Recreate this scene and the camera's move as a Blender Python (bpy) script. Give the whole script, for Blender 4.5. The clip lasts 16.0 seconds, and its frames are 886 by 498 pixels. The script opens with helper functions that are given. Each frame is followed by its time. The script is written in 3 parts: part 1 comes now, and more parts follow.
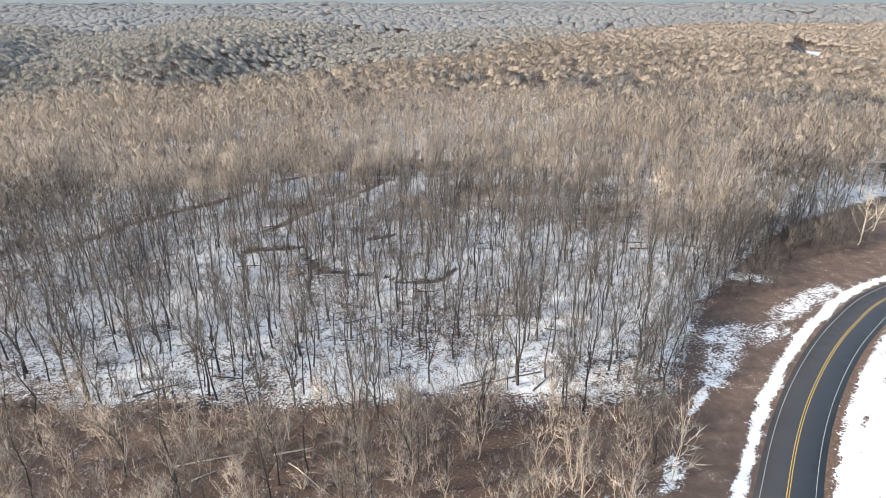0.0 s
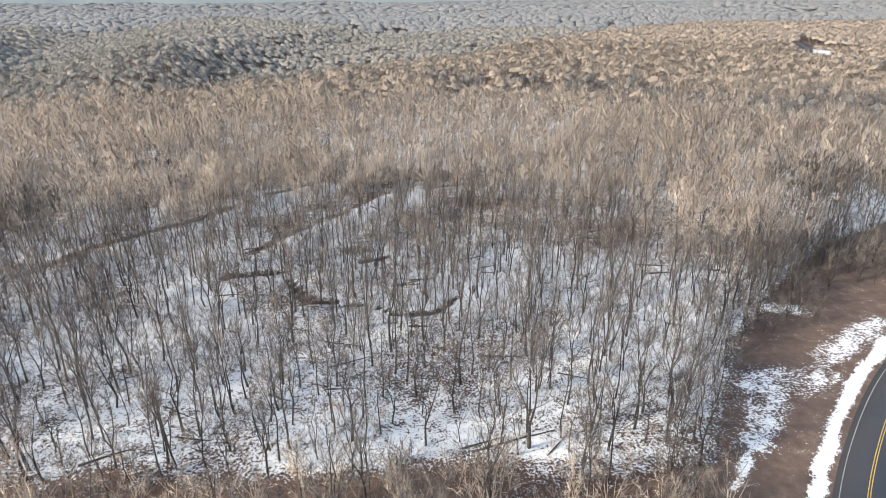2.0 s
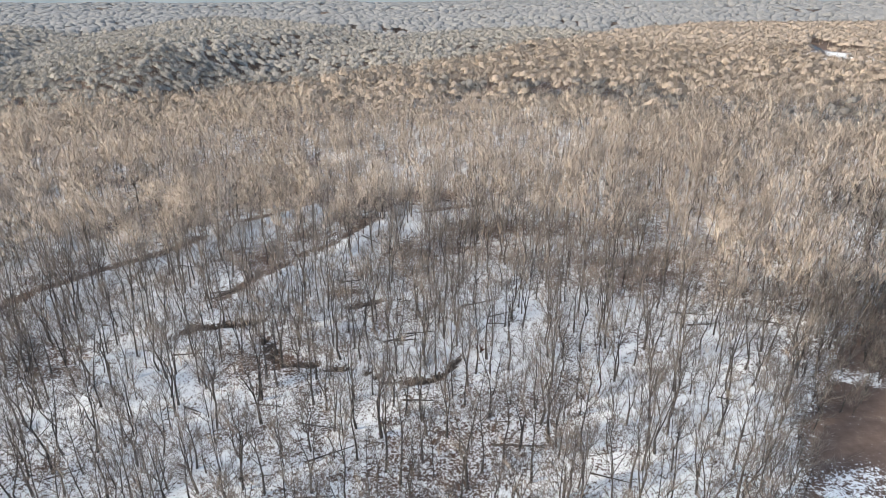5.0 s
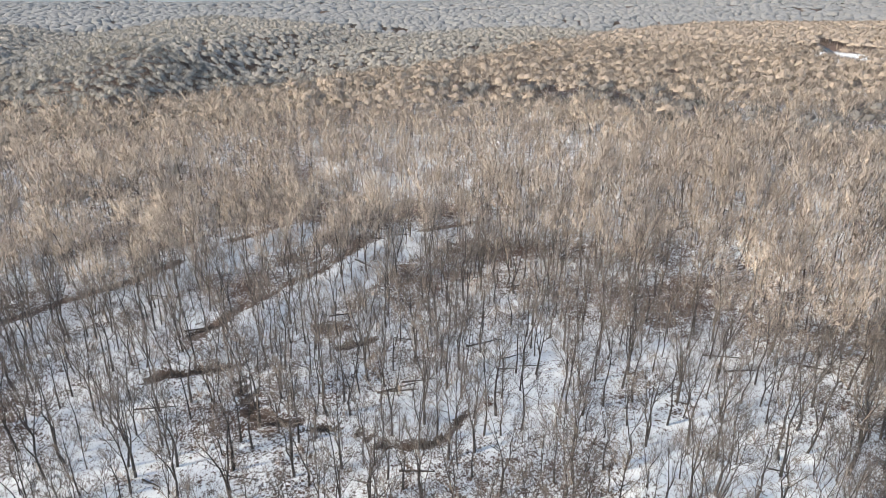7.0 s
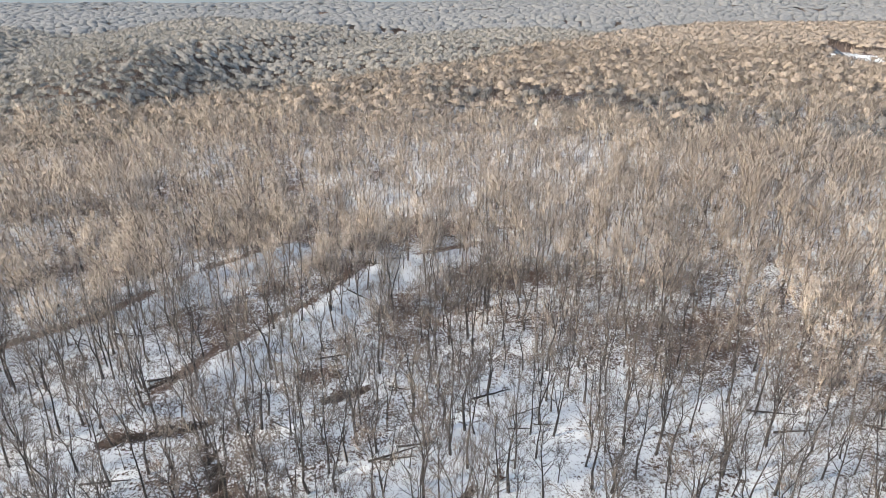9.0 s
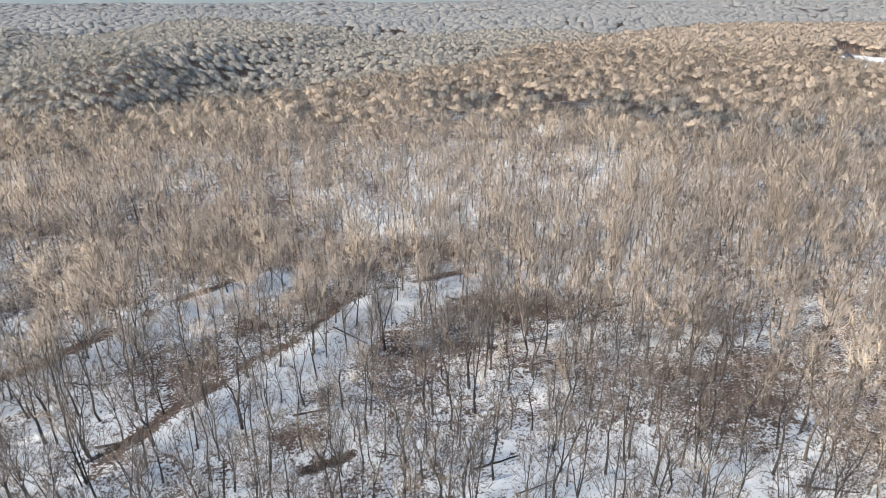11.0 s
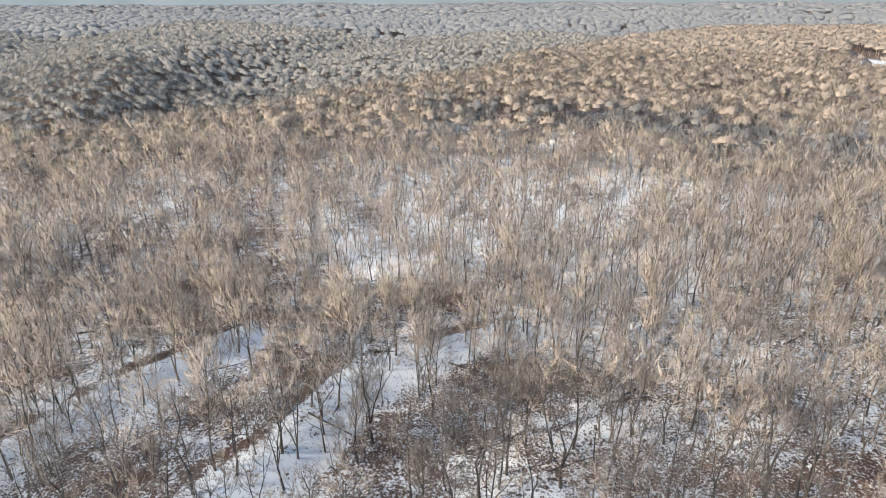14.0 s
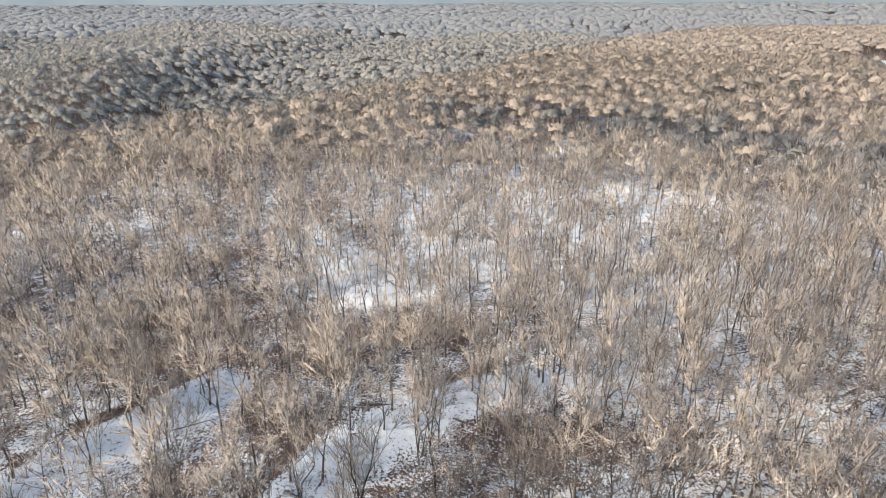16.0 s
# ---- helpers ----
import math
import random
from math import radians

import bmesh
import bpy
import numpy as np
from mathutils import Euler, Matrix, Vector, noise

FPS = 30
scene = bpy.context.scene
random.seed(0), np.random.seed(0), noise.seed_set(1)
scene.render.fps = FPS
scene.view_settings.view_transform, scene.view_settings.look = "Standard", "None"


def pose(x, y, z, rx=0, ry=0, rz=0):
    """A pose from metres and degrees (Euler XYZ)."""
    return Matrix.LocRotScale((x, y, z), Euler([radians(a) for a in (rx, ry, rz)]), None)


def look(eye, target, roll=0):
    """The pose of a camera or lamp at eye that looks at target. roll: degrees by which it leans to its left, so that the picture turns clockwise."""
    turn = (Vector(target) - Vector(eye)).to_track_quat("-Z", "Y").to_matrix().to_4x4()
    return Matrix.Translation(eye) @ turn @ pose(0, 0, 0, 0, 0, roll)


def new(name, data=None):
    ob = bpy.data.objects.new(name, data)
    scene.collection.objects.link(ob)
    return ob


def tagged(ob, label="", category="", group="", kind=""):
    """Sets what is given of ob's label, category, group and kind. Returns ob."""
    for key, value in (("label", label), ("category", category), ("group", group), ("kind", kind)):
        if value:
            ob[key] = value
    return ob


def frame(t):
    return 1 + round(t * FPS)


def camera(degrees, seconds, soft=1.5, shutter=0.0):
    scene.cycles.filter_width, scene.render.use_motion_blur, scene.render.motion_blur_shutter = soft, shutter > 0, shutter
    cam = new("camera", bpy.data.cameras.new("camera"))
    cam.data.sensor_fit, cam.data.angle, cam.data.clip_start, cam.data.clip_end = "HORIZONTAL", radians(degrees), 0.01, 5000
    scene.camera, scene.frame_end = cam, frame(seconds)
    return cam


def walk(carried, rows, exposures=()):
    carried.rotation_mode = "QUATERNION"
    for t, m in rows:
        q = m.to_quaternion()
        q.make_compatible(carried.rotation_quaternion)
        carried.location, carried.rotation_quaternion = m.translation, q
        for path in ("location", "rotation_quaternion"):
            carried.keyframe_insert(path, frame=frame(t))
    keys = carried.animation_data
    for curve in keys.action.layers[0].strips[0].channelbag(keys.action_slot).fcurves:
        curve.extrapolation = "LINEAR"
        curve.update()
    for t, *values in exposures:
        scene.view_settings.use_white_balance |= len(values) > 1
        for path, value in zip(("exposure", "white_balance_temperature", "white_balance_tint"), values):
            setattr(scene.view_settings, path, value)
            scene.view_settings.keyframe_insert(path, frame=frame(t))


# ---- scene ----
cam = camera(72.0, 16.0, soft=0.85)
PATH = [
    (0, (-1.156, 0.616, 64.337), (-1.108, 2.465, 63.576), -0.0),
    (0.5, (-0.966, 4.794, 64.314), (-0.918, 6.643, 63.553), -0.1),
    (1, (-0.808, 9.006, 64.307), (-0.761, 10.855, 63.544), -0.1),
    (1.5, (-0.633, 13.262, 64.318), (-0.586, 15.11, 63.555), -0.1),
    (2, (-0.473, 17.539, 64.334), (-0.425, 19.387, 63.57), -0.2),
    (2.5, (-0.314, 21.842, 64.347), (-0.267, 23.689, 63.583), -0.2),
    (3, (-0.218, 26.143, 64.387), (-0.17, 27.99, 63.622), -0.1),
    (3.5, (-0.272, 30.412, 64.476), (-0.224, 32.259, 63.71), -0.1),
    (4, (-0.283, 34.561, 64.536), (-0.234, 36.408, 63.771), -0.1),
    (6.5, (-0.085, 55.277, 64.931), (-0.037, 57.123, 64.164), -0.2),
    (7, (-0.222, 59.706, 64.947), (-0.173, 61.552, 64.179), -0.1),
    (7.5, (-0.288, 64.122, 64.921), (-0.239, 65.968, 64.154), -0.2),
    (8, (-0.254, 68.457, 64.85), (-0.205, 70.303, 64.083), -0.2),
    (8.5, (-0.181, 72.701, 64.731), (-0.131, 74.548, 63.964), -0.3),
    (9, (-0.062, 76.959, 64.664), (-0.013, 78.805, 63.898), -0.2),
    (11.5, (1.064, 97.742, 64.985), (1.111, 99.59, 64.221), -0.2),
    (12, (1.133, 102.19, 65.067), (1.179, 104.038, 64.304), -0.1),
    (12.5, (1.169, 106.719, 65.143), (1.216, 108.567, 64.381), -0.1),
    (13, (1.209, 111.205, 65.22), (1.256, 113.053, 64.458), -0.1),
    (13.5, (1.261, 115.744, 65.264), (1.308, 117.593, 64.503), -0.1),
    (14, (1.242, 120.279, 65.258), (1.289, 122.128, 64.498), -0.2),
    (14.5, (1.236, 124.733, 65.176), (1.281, 126.583, 64.417), -0.3),
    (15, (1.279, 129.137, 64.986), (1.323, 130.987, 64.228), -0.3),
    (15.5, (1.283, 133.512, 64.776), (1.327, 135.361, 64.017), -0.4),
    (16, (1.221, 137.903, 64.628), (1.266, 139.753, 63.869), -0.2),
]
walk(cam, [(t, look(eye, target, roll)) for t, eye, target, roll in PATH])

# ---- light ----
SUN_AZ, SUN_EL = radians(251), radians(27)   # compass-like: 0 is +y, clockwise
world = bpy.data.worlds.new("world")
scene.world = world
world.use_nodes = True
wn = world.node_tree.nodes
sky = wn.new("ShaderNodeTexSky")
sky.sky_type, sky.sun_disc = "NISHITA", False
sky.sun_elevation, sky.sun_rotation = SUN_EL, SUN_AZ
sky.air_density, sky.dust_density = 1.2, 1.6
world.node_tree.links.new(sky.outputs[0], wn["Background"].inputs[0])
wn["Background"].inputs[1].default_value = 0.21
sun = new("sun", bpy.data.lights.new("sun", "SUN"))
sun.data.energy, sun.data.angle, sun.data.color = 5.0, radians(7), (1.0, 0.89, 0.74)
sun_dir = Vector((math.sin(SUN_AZ) * math.cos(SUN_EL), math.cos(SUN_AZ) * math.cos(SUN_EL), math.sin(SUN_EL)))
sun.matrix_world = look(sun_dir * 300, (0, 0, 0))
scene.view_settings.exposure = 0.58

# ---- plan ----
rng = np.random.default_rng(7)
LAT = np.random.default_rng(11).random((256, 256))


def vnoise(x, y):
    xi, yi = np.floor(x).astype(int), np.floor(y).astype(int)
    fx, fy = x - xi, y - yi
    fx, fy = fx * fx * (3 - 2 * fx), fy * fy * (3 - 2 * fy)
    a, b = LAT[xi & 255, yi & 255], LAT[(xi + 1) & 255, yi & 255]
    c, d = LAT[xi & 255, (yi + 1) & 255], LAT[(xi + 1) & 255, (yi + 1) & 255]
    return (a * (1 - fx) + b * fx) * (1 - fy) + (c * (1 - fx) + d * fx) * fy


def fbm(x, y, octaves=4):
    v, amp, tot = 0, 1.0, 0
    for k in range(octaves):
        v = v + amp * vnoise(x * 2 ** k + 17.3 * k, y * 2 ** k + 5.1 * k)
        tot += amp
        amp *= 0.5
    return v / tot


def sstep(a, b, v):
    t = np.clip((v - a) / (b - a), 0, 1)
    return t * t * (3 - 2 * t)


def smooth_line(pts, per=8):
    p = np.array(pts, float)
    p = np.vstack([2 * p[0] - p[1], p, 2 * p[-1] - p[-2]])
    out = []
    for i in range(1, len(p) - 2):
        for u in np.linspace(0, 1, per, endpoint=False):
            out.append(0.5 * (2 * p[i] + (p[i + 1] - p[i - 1]) * u + (2 * p[i - 1] - 5 * p[i] + 4 * p[i + 1] - p[i + 2]) * u ** 2
                              + (3 * p[i] - p[i - 1] - 3 * p[i + 1] + p[i + 2]) * u ** 3))
    out.append(p[-2])
    return np.array(out)


def line_dist(x, y, line):
    """Distance to a line of points, its side (+ to the right of its way) and the nearest place on it."""
    best = np.full(x.shape, 1e9)
    side, nx, ny = np.zeros(x.shape), np.zeros(x.shape), np.zeros(x.shape)
    for a, b in zip(line[:-1], line[1:]):
        d = b - a
        t = np.clip(((x - a[0]) * d[0] + (y - a[1]) * d[1]) / (d @ d), 0, 1)
        px, py = a[0] + t * d[0], a[1] + t * d[1]
        r = np.hypot(x - px, y - py)
        m = r < best
        best = np.where(m, r, best)
        side = np.where(m, np.sign((x - a[0]) * d[1] - (y - a[1]) * d[0]), side)
        nx, ny = np.where(m, px, nx), np.where(m, py, ny)
    return best, side, nx, ny


ROAD = smooth_line([(8, -160), (18, -60), (27, 10), (38, 46), (50, 67), (65, 87), (84, 106), (106, 121), (155, 140),
                    (220, 185), (290, 260), (340, 380), (356, 500), (366, 600), (400, 680), (458, 770), (520, 900)], 9)
STRIP_A = smooth_line([(-118, 140), (-92, 160), (-76, 178), (-64, 190), (-57, 201), (-51, 211), (-44, 220), (-36, 231), (-27, 243)])
STRIP_B = smooth_line([(-50, 140), (-44, 152), (-37, 168), (-28.5, 183), (-20, 193), (-15.5, 202), (-11, 211), (-3.5, 218.5), (9, 227), (26, 234)])
VERGE_SNOW = [smooth_line(p) for p in ([(49, 91), (54, 98), (59, 103), (64, 105), (69, 107)], [(53, 101), (56, 106), (62, 108)], [(73, 112), (82, 118), (90, 123)],
                                       [(33, 67), (36, 72)], [(42, 82), (47, 89)], [(70, 133), (78, 130)])]
VERGE_WIDE = (3.0, 3.4, 2.6, 1.4, 0.9, 2.6)
BROOKS = [smooth_line(p) for p in ([(-35, 154), (-29, 143.5), (-23.5, 142.5), (-20, 141), (-12.5, 139.5), (-10, 137), (-5.5, 135.5), (1, 137), (6, 144)],
                                   [(-50, 154), (-42.5, 156.5), (-36, 159.5)], [(-18.5, 164.5), (-12, 168)], [(-51, 164.5), (-44, 170)])]
RAVINE_A = ([380, 450, 520, 643, 800, 939, 1100, 1400], [-205, -200, -192, -185, -172, -155, -110, -40])
RAVINE_B = ([300, 450, 548, 730, 1000, 1400], [-300, -318, -340, -440, -560, -700])
SWALE = smooth_line([(10, 450), (46, 428), (80, 405), (110, 377), (135, 352), (160, 322), (215, 292)])
CREST_X = [-900, -300, -221, -170, -115, -76, -35, 0, 51, 139, 250, 500, 900, 2000]
CREST_Y = [240, 300, 327, 375, 410, 440, 505, 552, 612, 771, 950, 1250, 1700, 2600]


def low_ground(x, y):
    return 0.035 * np.clip(x, 0, 120) * sstep(20, 90, x) + 2.5 * (fbm(x / 140 + 3, y / 140, 2) - 0.5)


def valley(x, y):
    d = (y - np.interp(x, CREST_X, CREST_Y)) * 0.8
    inside = sstep(0, 110, d)
    hills = -18 + 20 * sstep(90, 420, d + 90 * (fbm(x / 260, y / 260, 2) - 0.5))
    ridges = 34 * (fbm(x / 330 + 9, y / 420 + 2, 3) - 0.5) * sstep(60, 400, d)
    cut = 0.0 * x
    for ys, xs in (RAVINE_A, RAVINE_B):
        dx = x - np.interp(y, ys, xs)
        wall = np.where(dx < 0, sstep(8, 105, -dx), sstep(8, 190, dx))
        cut = np.maximum(cut, (1 - wall) * sstep(40, 140, d + 60) * (1 - sstep(1150, 1500, y)))
    hump = 16 * np.exp(-((x + 315) / 70) ** 2 - ((y - 640) / 190) ** 2)
    return inside * (hills + ridges * (1 - cut)) - 21 * cut + inside * hump + 16 * sstep(1500, 4300, y) + 9 * np.exp(-((x - 890) / 190) ** 2 - ((y - 1570) / 110) ** 2)


def ground_height(x, y):
    x, y = np.asarray(x, float), np.asarray(y, float)
    full = low_ground(x, y) + valley(x, y) + 1.6 * (fbm(x / 30, y / 30, 3) - 0.5) + 5 * (fbm(x / 200 + 40, y / 200, 2) - 0.5) * sstep(180, 420, y)
    d, _, nx, ny = line_dist(x, y, ROAD)
    r = low_ground(nx, ny) + valley(nx, ny)
    w = 1 - sstep(8, 22, d)
    for line, wide, y0, y1 in ((STRIP_A, 4.2, 150, 250), (STRIP_B, 5.0, 140, 236)):
        sd, ss = line_dist(x, y, line)[:2]
        sg = sd * ss
        win = sstep(y0, y0 + 25, y) * (1 - sstep(y1 - 22, y1, y))
        full = full + 2.8 * win * sstep(wide, -wide, sg) * (1 - sstep(12, 40, -sg))
    sd, ss = line_dist(x, y, SWALE)[:2]
    full = full - 7 * np.where(ss > 0, 1 - sstep(0, 45, sd), 1 - sstep(0, 22, sd)) * (1 - sstep(190, 215, x)) * sstep(10, 40, x)
    b = np.minimum.reduce([line_dist(x, y, q)[0] for q in BROOKS])
    return full * (1 - w) + r * w - 0.6 * (1 - sstep(0.3, 1.6, b))


def blob(x, y, cx, cy, rx, ry, soft=1.5):
    r = np.hypot((x - cx) / rx, (y - cy) / ry) + 1.1 * (fbm(x / 9, y / 9, 3) - 0.5)
    return 1 - sstep(1 - soft / 2, 1 + soft / 2, r)


def plan(x, y):
    """Snow cover, brush and room for trees at a place, each 0 to 1."""
    x, y = np.asarray(x, float), np.asarray(y, float)
    d, side, _, _ = line_dist(x, y, ROAD)
    wob = 10 * (fbm(x / 14, y / 14, 3) - 0.5)
    snow = 0.575 + 0.55 * (fbm(x / 18, y / 18, 4) - 0.5) - 0.16 * sstep(275, 420, y) - 0.45 * sstep(420, 700, y) - 0.10 * sstep(230, 260, y) * (1 - sstep(-60, -20, x))
    brush = 0.0 * x
    for b in ((-24, 219, 8, 10), (-33, 206, 8, 9), (-42, 190, 8, 9), (-83, 226, 22, 13), (-74, 216, 12, 8), (-61, 240, 22, 13), (-45, 256, 25, 13),
              (-22, 245, 18, 13), (-4, 250, 13, 10), (-4, 197, 6, 8), (3, 206, 7, 8), (15, 217, 11, 7), (30, 190, 14, 6), (50, 190, 22, 6), (58, 203, 20, 8),
              (22, 178, 14, 6), (52, 176, 14, 8), (72, 165, 16, 9), (-48, 190, 7, 6), (-38, 180, 8, 5), (-19, 184, 6, 5), (-21, 173, 5, 3), (-9, 187, 6, 6), (82, 194, 14, 8)):
        brush = np.maximum(brush, blob(x, y, *b) * (0.4 if b[0] > 18 else 0.9))
    front = (1 - sstep(84, 92, y + wob)) * (1 - sstep(20, 60, x - 40))
    brush = np.maximum(brush, front) * ((side < 0) & (d > 9))
    # the open verge between the wood and the road
    edge = np.interp(y, [40, 65, 82, 103, 122, 134, 163, 177, 200], [18, 28, 40, 50, 60, 72, 104, 127, 170])
    verge = sstep(-3, 3, x - edge + 0.4 * wob) * (side < 0) * (1 - sstep(60, 75, d)) * (y < 230)
    snow = snow * (1 - brush * (0.15 + 0.75 * fbm(x / 6 + 31, y / 6, 3)))
    snow = snow * (1 - 0.5 * front)
    for b in ((50, 205, 45, 26), (45, 186, 42, 14), (-60, 262, 60, 20)):
        snow = snow - 0.05 * blob(x, y, *b)
    snow = snow * (1 - verge) + 0.05 * verge
    for line, wide in zip(VERGE_SNOW, VERGE_WIDE):
        sd = line_dist(x, y, line)[0] + 0.22 * wob
        streak = fbm((x * 0.8 - y * 0.6) / 1.6, (x * 0.6 + y * 0.8) / 6, 3)
        snow = np.maximum(snow, (0.22 + 0.56 * streak) * (1 - sstep(wide * 0.5, wide * 1.5, sd)) * (d > 7.5))
    for line, wide in ((STRIP_A, 4.2), (STRIP_B, 5.6)):
        sd, ss = line_dist(x, y, line)[:2]
        sg = sd * ss
        inner = sstep(-wide - 0.5, -wide + 0.5, sg + 0.1 * wob) * (1 - sstep(wide - 2, wide + 3, sg + 0.6 * wob))
        # brushy lip left snowless: its dark litter also paints the bank's shade
        lip = sstep(-wide - 3.5, -wide - 2, sg) * sstep(0.3, 0.6, fbm(x / 5, y / 5 + 77, 2)) * (1 - sstep(-wide - 0.5, -wide + 0.5, sg + 0.1 * wob))
        win = sstep(150, 172, y) * (1 - sstep(232, 242, y))
        snow = np.maximum(snow * (1 - 0.8 * lip * win), 0.70 * inner * win)
        brush = np.maximum(brush * (1 - inner * win), 0.6 * lip * win)
    bank = (side < 0) * sstep(4.6, 5.2, d) * (1 - sstep(6.2, 7.2, d + 0.12 * wob))
    along = (x + y) * 0.7
    rows = sstep(0.60, 0.72, fbm(d / 0.9, along / 7, 3)) * sstep(6.6, 7.6, d)
    field = (1 - 0.75 * rows) * (side > 0) * sstep(5.2, 6.2, d + 0.06 * wob) * (1 - sstep(60, 120, d))
    near = y < 260
    snow = np.where(near, np.maximum(snow * sstep(4.6, 5.4, d), np.maximum(bank, field)), snow)
    clear = np.maximum.reduce([blob(x, y, 440, 715, 50, 95), blob(x, y, -93, 1390, 70, 38), blob(x, y, 925, 1545, 85, 40),
                               blob(x, y, 30, 1250, 45, 25), blob(x, y, 180, 1600, 80, 30), blob(x, y, 66, 426, 18, 3.5)])
    snow = np.maximum(snow, 0.95 * clear)
    snow = snow - 0.9 * (1 - sstep(0.3, 1.0, np.minimum.reduce([line_dist(x, y, q)[0] for q in BROOKS]) + 0.14 * wob))
    trees = (1 - blob(x, y, 362, 555, 24, 70)) * (1 - verge) * (1 - clear) * sstep(9, 13, d) * (1 - field * near) * (1 - 0.72 * brush)
    return np.clip(snow, 0, 1), brush * (1 - verge * (y < 138)), trees, verge


# ---- materials ----
def nodes_of(name, rough=0.9):
    mat = bpy.data.materials.new(name)
    mat.use_nodes = True
    nt = mat.node_tree
    bsdf = nt.nodes["Principled BSDF"]
    bsdf.inputs["Roughness"].default_value = rough
    bsdf.inputs["Specular IOR Level"].default_value = 0.25
    return mat, nt, bsdf


def add_noise(nt, scale, detail=5, rough=0.6, coord="Object", stretch=None):
    tc = nt.nodes.new("ShaderNodeTexCoord")
    tex = nt.nodes.new("ShaderNodeTexNoise")
    tex.inputs["Scale"].default_value, tex.inputs["Detail"].default_value, tex.inputs["Roughness"].default_value = scale, detail, rough
    src = tc.outputs[coord]
    if stretch:
        mp = nt.nodes.new("ShaderNodeMapping")
        mp.inputs["Scale"].default_value = stretch
        nt.links.new(src, mp.inputs[0])
        src = mp.outputs[0]
    nt.links.new(src, tex.inputs["Vector"])
    return tex.outputs["Fac"]


def ramp(nt, fac, stops):
    r = nt.nodes.new("ShaderNodeValToRGB")
    els = r.color_ramp.elements
    els[0].position, els[0].color = stops[0][0], (*stops[0][1], 1)
    els[1].position, els[1].color = stops[-1][0], (*stops[-1][1], 1)
    for p, c in stops[1:-1]:
        e = els.new(p)
        e.color = (*c, 1)
    nt.links.new(fac, r.inputs[0])
    return r.outputs[0]


def calc(nt, op, a, b=0.0, c=0.0):
    m = nt.nodes.new("ShaderNodeMath")
    m.operation = op
    for i, v in enumerate((a, b, c)):
        if isinstance(v, (int, float)):
            m.inputs[i].default_value = v
        else:
            nt.links.new(v, m.inputs[i])
    return m.outputs[0]


def mix(nt, fac, a, b):
    m = nt.nodes.new("ShaderNodeMix")
    m.data_type = "RGBA"
    for sock, v in ((m.inputs[0], fac), (m.inputs[6], a), (m.inputs[7], b)):
        if isinstance(v, tuple):
            sock.default_value = (*v, 1)
        elif isinstance(v, (int, float)):
            sock.default_value = v
        else:
            nt.links.new(v, sock)
    return m.outputs[2]


def attr(nt, name):
    a = nt.nodes.new("ShaderNodeAttribute")
    a.attribute_name = name
    return a.outputs["Fac"]


def bump(nt, bsdf, height, strength, dist):
    b = nt.nodes.new("ShaderNodeBump")
    b.inputs["Strength"].default_value, b.inputs["Distance"].default_value = strength, dist
    nt.links.new(height, b.inputs["Height"])
    nt.links.new(b.outputs[0], bsdf.inputs["Normal"])


def ground_material():
    mat, nt, bsdf = nodes_of("snowy_leaf_litter", 0.85)
    fine, mid, big = add_noise(nt, 2.3, 6, 0.75), add_noise(nt, 0.42, 5, 0.65), add_noise(nt, 0.05, 4)
    litter = ramp(nt, fine, [(0.25, (0.04, 0.03, 0.026)), (0.5, (0.115, 0.077, 0.058)), (0.75, (0.24, 0.172, 0.13))])
    grass = ramp(nt, mid, [(0.3, (0.08, 0.056, 0.045)), (0.55, (0.125, 0.089, 0.071)), (0.8, (0.20, 0.155, 0.115))])
    soil = mix(nt, attr(nt, "verge"), litter, grass)
    soil = mix(nt, attr(nt, "wet"), soil, (0.022, 0.019, 0.016))
    white = ramp(nt, mid, [(0.2, (0.66, 0.69, 0.71)), (0.7, (0.80, 0.82, 0.82))])
    v = calc(nt, "ADD", attr(nt, "snow"), calc(nt, "MULTIPLY", calc(nt, "SUBTRACT", mid, 0.5), 0.95))
    v = calc(nt, "ADD", v, calc(nt, "MULTIPLY", calc(nt, "SUBTRACT", fine, 0.5), 2.5))
    v = calc(nt, "ADD", v, calc(nt, "MULTIPLY", calc(nt, "SUBTRACT", big, 0.5), 0.3))
    mr = nt.nodes.new("ShaderNodeMapRange")
    mr.interpolation_type = "SMOOTHSTEP"
    mr.inputs["From Min"].default_value, mr.inputs["From Max"].default_value = 0.44, 0.52
    nt.links.new(v, mr.inputs["Value"])
    nt.links.new(mix(nt, mr.outputs[0], soil, white), bsdf.inputs["Base Color"])
    bump(nt, bsdf, calc(nt, "ADD", fine, mr.outputs[0]), 0.5, 0.15)
    return mat


def bark_material(name, stops, rough=0.9):
    mat, nt, bsdf = nodes_of(name, rough)
    oi = nt.nodes.new("ShaderNodeObjectInfo")
    t = calc(nt, "FRACT", calc(nt, "ADD", attr(nt, "tint"), oi.outputs["Random"]))
    grain = add_noise(nt, 3.0, 4, 0.6, stretch=(1, 1, 0.2))
    hs = nt.nodes.new("ShaderNodeHueSaturation")
    nt.links.new(ramp(nt, t, stops), hs.inputs["Color"])
    patch = add_noise(nt, 0.45, 4, 0.65)
    nt.links.new(calc(nt, "ADD", calc(nt, "ADD", calc(nt, "MULTIPLY", grain, 0.8), calc(nt, "MULTIPLY", patch, 0.9)), 0.15), hs.inputs["Value"])
    nt.links.new(hs.outputs[0], bsdf.inputs["Base Color"])
    return mat


